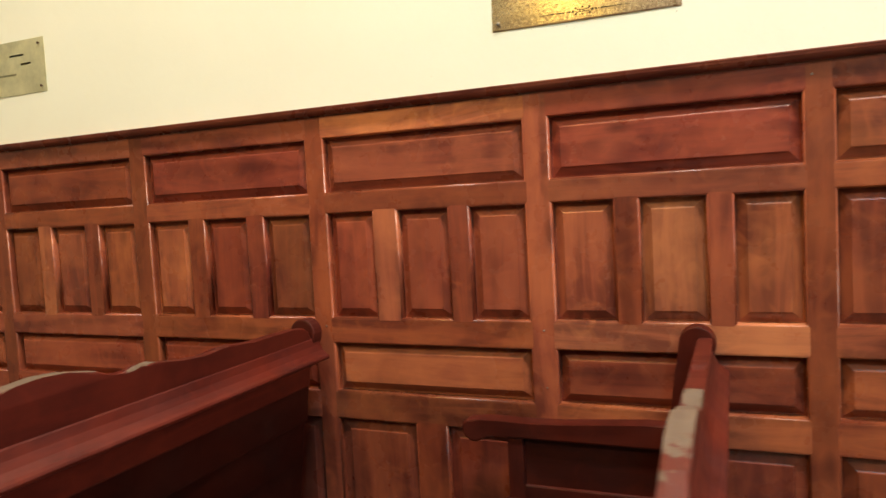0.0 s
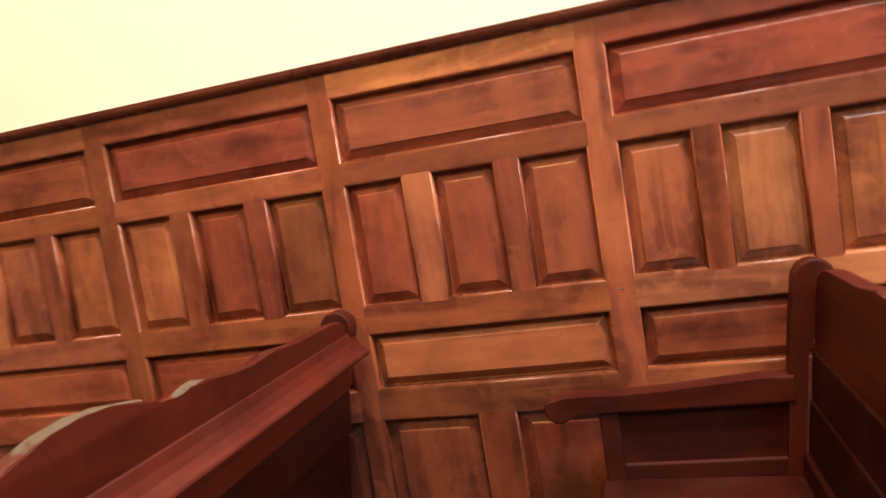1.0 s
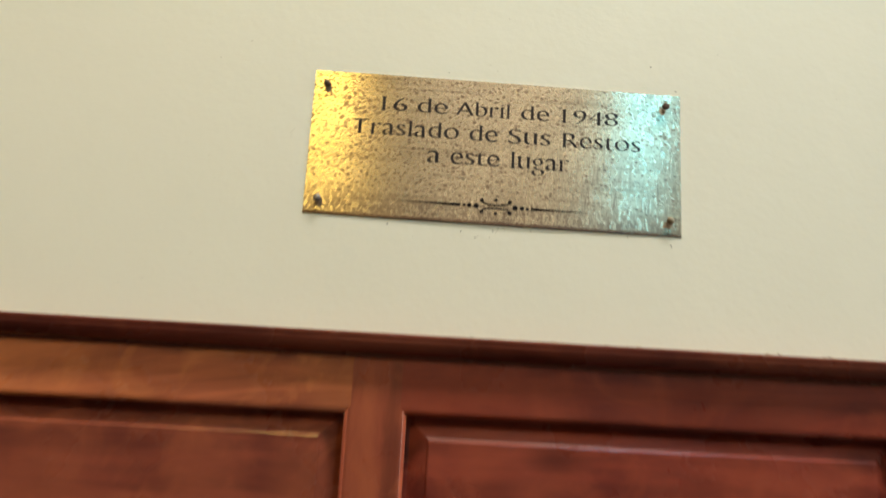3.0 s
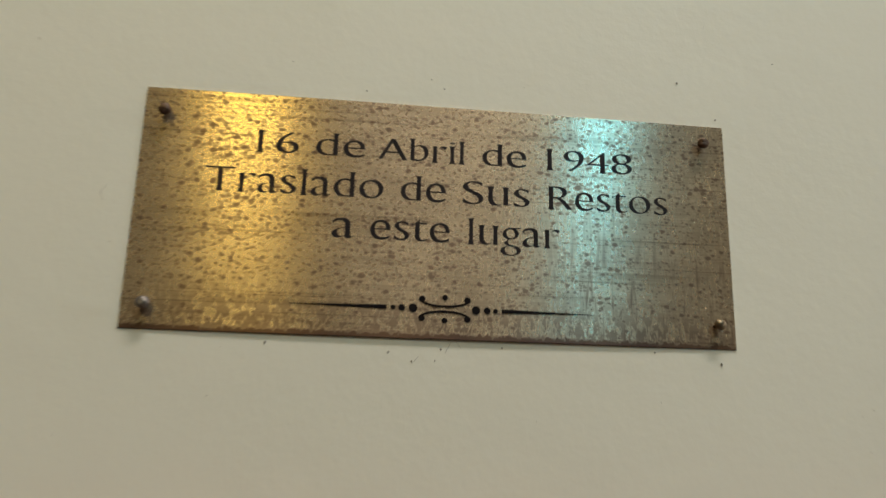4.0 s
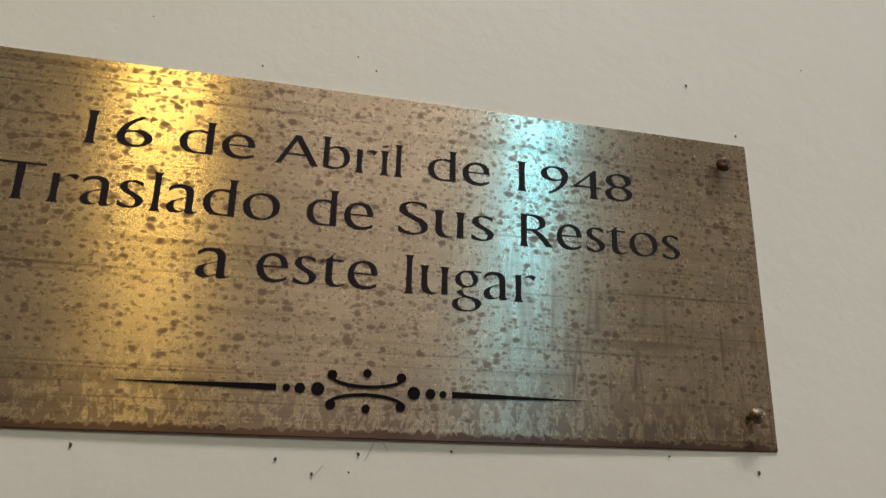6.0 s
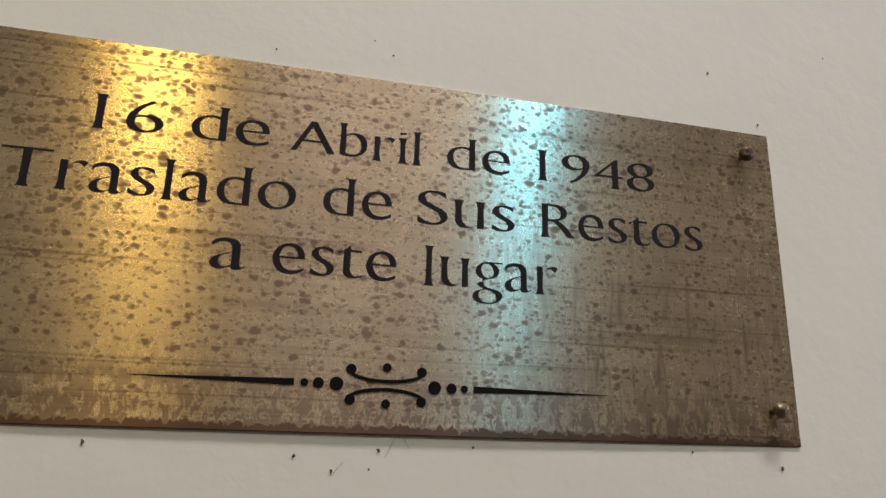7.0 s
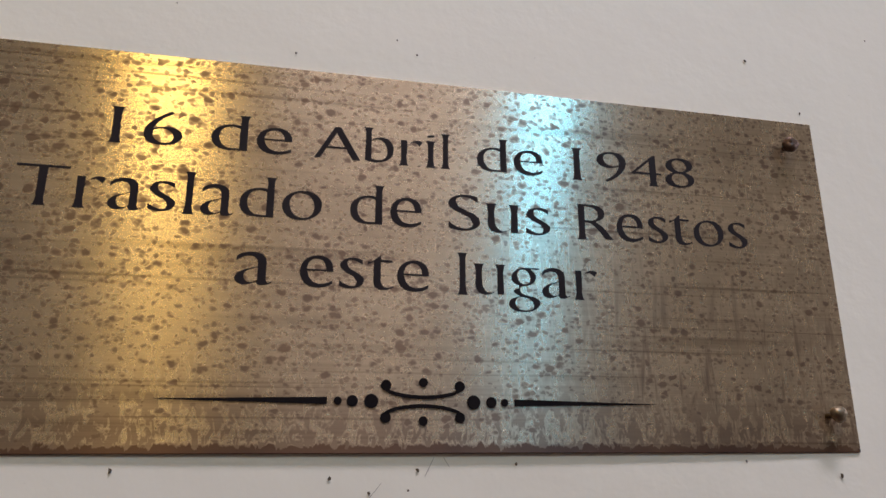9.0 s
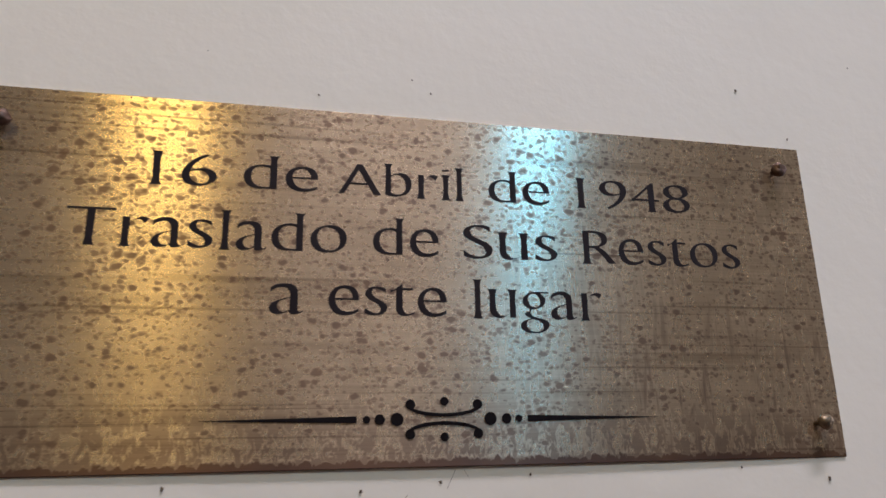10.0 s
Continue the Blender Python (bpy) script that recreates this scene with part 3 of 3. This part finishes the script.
def nail(plaque, x, z, half, material, lean):
    bm = bmesh.new()
    rings = []
    for r, d in ((0.0017, -0.004), (0.0017, 0.0040), (0.0040, 0.0044), (0.0047, 0.0054), (0.0044, 0.0068), (0.0028, 0.0080), (0.0010, 0.0083)):
        rings.append([bm.verts.new((r * math.cos(a) * rng.uniform(0.86, 1.12), -d * rng.uniform(0.9, 1.1), r * math.sin(a) * rng.uniform(0.8, 1.02))) for a in [6.2832 * k / 12 for k in range(12)]])
    for a, b in zip(rings, rings[1:]):
        for k in range(12):
            bm.faces.new((a[k], a[(k + 1) % 12], b[(k + 1) % 12], b[k]))
    bm.faces.new(rings[0])
    bm.faces.new(rings[-1])
    ob = part("nail", bm, material, plaque, {NAIL: "rusty round-headed nail", NAIL_BRASS: "dull brass round-headed nail"}.get(material, "dull grey round-headed nail"), True)
    ob.matrix_basis = pose(x, plate_y(x / half), z, lean[0], 0, lean[1])
    return ob


def dots_and_bars(plaque, half, spots, strips):
    """Flat filled shapes on the plate: discs (x, z, r) and four-sided strips."""
    bm = bmesh.new()
    def on(x, z):
        return bm.verts.new((x, plate_y(x / half) - 0.0003, z))
    for x, z, r in spots:
        bm.faces.new([on(x + r * math.cos(6.2832 * k / 14), z + r * math.sin(6.2832 * k / 14)) for k in range(14)])
    for s in strips:
        bm.faces.new([on(x, z) for x, z in s])
    bmesh.ops.solidify(bm, geom=list(bm.faces), thickness=0.0002)
    return bm


PX0, PX1, PZ0, PZ1 = -0.1003, 0.3303, 1.5524, 1.7247
CX, CZ, HALF, HIGH = (PX0 + PX1) / 2, (PZ0 + PZ1) / 2, (PX1 - PX0) / 2, PZ1 - PZ0
plaque = tagged(new("brass_plaque"), "engraved tarnished brass memorial plaque nailed to the plaster wall", "plaque", "wall plaques")
plaque.location = (CX, PLASTER_Y, CZ)
plaque_plate(plaque, HALF, HIGH, BRASS, "tarnished brushed brass sheet with brown pits")
plaque.rotation_euler.y = radians(0.25)
inscription((("16", -0.0215, 0.0085), ("de", 0.0205, 0.0555), ("Abril", 0.0655, 0.1285), ("de", 0.1415, 0.1745), ("1948", 0.1895, 0.2560)), 1.6806, 0.0170, plaque, HALF, CX, CZ)
inscription((("Traslado", -0.0545, 0.0700), ("de", 0.0825, 0.1150), ("Sus", 0.1275, 0.1770), ("Restos", 0.1905, 0.2825)), 1.6504, 0.0186, plaque, HALF, CX, CZ)
inscription((("a", 0.0352, 0.0505), ("este", 0.0620, 0.1185), ("lugar", 0.1315, 0.1995)), 1.6208, 0.0188, plaque, HALF, CX, CZ)
MX, MZ = 0.1163 - CX, 1.5736 - CZ
spots, strips = [], []
for s in (-1, 1):
    for d, r in ((0.0360, 0.0017), (0.0300, 0.0024), (0.0221, 0.0030)):
        spots.append((MX + s * d, MZ, r))
    strips.append([(MX + s * 0.0404, MZ - 0.0015), (MX + s * 0.0404, MZ + 0.0015), (MX + s * 0.108, MZ + 0.0001), (MX + s * 0.108, MZ - 0.0001)])
    spots.append((MX, MZ + s * 0.0080, 0.0020))
    spots += [(MX - 0.0160, MZ + s * 0.0066, 0.0023), (MX + 0.0160, MZ + s * 0.0066, 0.0023)]
    line = [(MX + 0.0172 * math.cos(radians(a)), MZ + s * (0.0066 - 0.0048 * math.sin(radians(a)))) for a in range(0, 181, 12)]
    for (xa, za), (xb, zb) in zip(line, line[1:]):
        strips.append([(xa, za - 0.0008), (xa, za + 0.0008), (xb, zb + 0.0008), (xb, zb - 0.0008)])
part("ornament", dots_and_bars(plaque, HALF, spots, strips), INK, plaque, "black engraved scroll ornament with dots and tapering rules")
for x, z, m, lean in ((-0.086, 1.707, NAIL, (8, 10)), (-0.085, 1.569, NAIL_PALE, (-4, 6)), (0.312, 1.709, NAIL, (6, -8)), (0.315, 1.5695, NAIL_BRASS, (-6, 14))):
    nail(plaque, x - CX, z - CZ, HALF, m, lean)

# second plaque, coloured pale in place of the glare on it
second = tagged(new("brass_plaque"), "small brass plaque with painted-in glare and unreadable engraving on the plaster", "plaque", "wall plaques")
second.location = (-1.607 - 0.215, PLASTER_Y, 1.668)
plaque_plate(second, 0.215, 0.174, GLARE_BRASS, "brass sheet paled by painted-in glare")
for row, (a, b) in enumerate(((-0.12, 0.12), (-0.15, 0.15), (-0.07, 0.08))):
    z = 0.040 - row * 0.030
    part("inscription", dots_and_bars(second, 0.215, [], [[(a, z - 0.003), (a, z + 0.003), (b, z + 0.003), (b, z - 0.003)]]), FAINT, second, "faint unreadable line of engraving")
for x, z in ((-0.195, 0.068), (-0.195, -0.068), (0.195, 0.068), (0.195, -0.068)):
    nail(second, x, z, 0.215, NAIL, (5, 0))

# ---------------------------------------------------------------- pews
LEAN = 0.115


def front_x(z):
    """The sitter's side of the sloping back at height z."""
    return 0.270 + (z - 0.46) * LEAN


def leaning(bm):
    for v in bm.verts:
        v.co.x += front_x(v.co.z)


def build_pew():
    pew = tagged(new("pew"), "dark red varnished wooden pew with a worn scalloped crest", "pew", "row of pews")
    near, far = -1.658, -0.052          # its two ends, away from and against the wall
    mid = (near + far) / 2
    # crest board: shoulders, a cusp on each side and a hump in the middle
    half = [(0.000, 0.800), (0.004, 0.822), (0.014, 0.842), (0.035, 0.854), (0.080, 0.8585), (0.160, 0.8595), (0.240, 0.8605), (0.290, 0.8655), (0.315, 0.8705),
            (0.330, 0.868), (0.345, 0.863), (0.400, 0.864), (0.460, 0.869), (0.510, 0.877), (0.538, 0.884), (0.552, 0.8835), (0.565, 0.878), (0.585, 0.8735), (0.605, 0.8735), (0.630, 0.882), (0.665, 0.897), (0.720, 0.908), (0.764, 0.9115)]
    span = (far - 0.035 - mid) / 0.768
    top = [(mid + (0.768 - d) * span, z) for d, z in half]
    top += [(mid - (0.768 - d) * span, z) for d, z in reversed(half)]
    outline = [(top[0][0], 0.695)] + top + [(top[-1][0], 0.695)]
    bm = bmesh.new()
    prism(bm, outline, "x", 0.034, 0.062, 0.005)
    wear = bm.verts.layers.float.new("wear")
    for v in bm.verts:
        crown = max(0.0, 1 - abs(v.co.y - (mid + 0.02)) / 0.15)
        cusp = max(0.0, 1 - abs(abs(v.co.y - mid) - 0.20) / 0.045)
        edge = 1.0 if v.co.z > 0.855 else 0.0
        v[wear] = edge * min(1.0, 1.25 * max(crown, cusp))
        v.co.x += front_x(min(v.co.z, 0.88))
    part("crest", bm, PEW_WORN, pew, "scalloped crest board with varnish worn to bare wood", False)
    # book ledge behind the crest
    bm = bmesh.new()
    lip = [(0.058, 0.824), (0.0645, 0.818), (0.070, 0.802), (0.079, 0.788), (0.091, 0.778), (0.0985, 0.774), (0.1010, 0.770), (0.1000, 0.765), (0.096, 0.762), (0.075, 0.760), (0.060, 0.756)]
    prism(bm, lip, "y", near + 0.01, far - 0.008)
    leaning(bm)
    part("rear_moulding", bm, PEW_Y, pew, "projecting moulding along the rear of the back")
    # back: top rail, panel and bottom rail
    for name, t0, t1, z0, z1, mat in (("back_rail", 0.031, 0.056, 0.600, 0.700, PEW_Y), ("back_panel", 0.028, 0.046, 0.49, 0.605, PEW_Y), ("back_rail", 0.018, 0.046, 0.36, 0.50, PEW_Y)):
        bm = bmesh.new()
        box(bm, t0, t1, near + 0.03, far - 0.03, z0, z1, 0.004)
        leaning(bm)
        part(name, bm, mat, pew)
    # seat with a rounded front edge, and the board under it
    bm = bmesh.new()
    rim = [(-0.086, 0.434), *arc(-0.078, 0.446, 0.014, 200, 90, 6), (0.296, 0.456), (0.296, 0.430)]
    prism(bm, rim, "y", near + 0.03, far - 0.03)
    part("seat", bm, PEW_Y, pew, "dull worn wooden seat board")
    bm = bmesh.new()
    box(bm, -0.060, -0.038, near + 0.03, far - 0.03, 0.335, 0.431, 0.003)
    part("apron", bm, PEW_Y, pew)
    # ends: front post, arm with a rounded nose, inset panel and leaning rear post
    for y in (near, far - 0.036):
        bm = bmesh.new()
        box(bm, -0.078, -0.038, y, y + 0.036, 0.0, 0.606, 0.004)
        part("front_post", bm, PEW_Z, pew)
        bm = bmesh.new()
        nose = [(0.292, 0.602), (-0.070, 0.602), (-0.082, 0.609), (-0.122, 0.610), (-0.133, 0.603), (-0.140, 0.592), (-0.152, 0.586), (-0.166, 0.587), (-0.178, 0.595), (-0.186, 0.607), (-0.188, 0.620), (-0.184, 0.631), (-0.173, 0.638), (-0.14, 0.640), (-0.10, 0.641), (-0.03, 0.639), (0.05, 0.641), (0.15, 0.648), (0.24, 0.654), (0.292, 0.655)]
        prism(bm, nose, "y", y - 0.006, y + 0.042, 0.005)
        part("armrest", bm, PEW_X, pew, "shaped armrest with a rounded nose")
        bm = bmesh.new()
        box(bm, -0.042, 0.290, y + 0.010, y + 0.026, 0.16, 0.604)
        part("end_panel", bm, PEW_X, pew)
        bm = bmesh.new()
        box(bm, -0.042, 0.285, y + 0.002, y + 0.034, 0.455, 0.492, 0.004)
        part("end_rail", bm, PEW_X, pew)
        bm = bmesh.new()
        post = [(0.262 - 0.05, 0.0), (0.280, 0.0), (0.286, 0.40), (0.318, 0.70), (0.362, 0.775), (0.380, 0.815), *arc(0.346, 0.834, 0.037, 0, 180, 10), (0.305, 0.80), (0.299, 0.77), (0.262, 0.46)]
        prism(bm, post, "y", y - 0.002, y + 0.038, 0.004)
        part("rear_post", bm, PEW_Z, pew, "leaning end post with a rounded top")
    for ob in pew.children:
        # low k puts the shade on backs, ends, seat and arms into their colour
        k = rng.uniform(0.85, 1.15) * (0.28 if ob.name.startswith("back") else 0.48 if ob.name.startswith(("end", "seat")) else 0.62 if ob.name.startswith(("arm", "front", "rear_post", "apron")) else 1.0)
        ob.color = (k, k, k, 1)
    return pew


rng = random.Random(5)
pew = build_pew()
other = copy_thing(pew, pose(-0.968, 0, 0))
tagged(other, "dark red varnished wooden pew, its panelled back seen from behind")
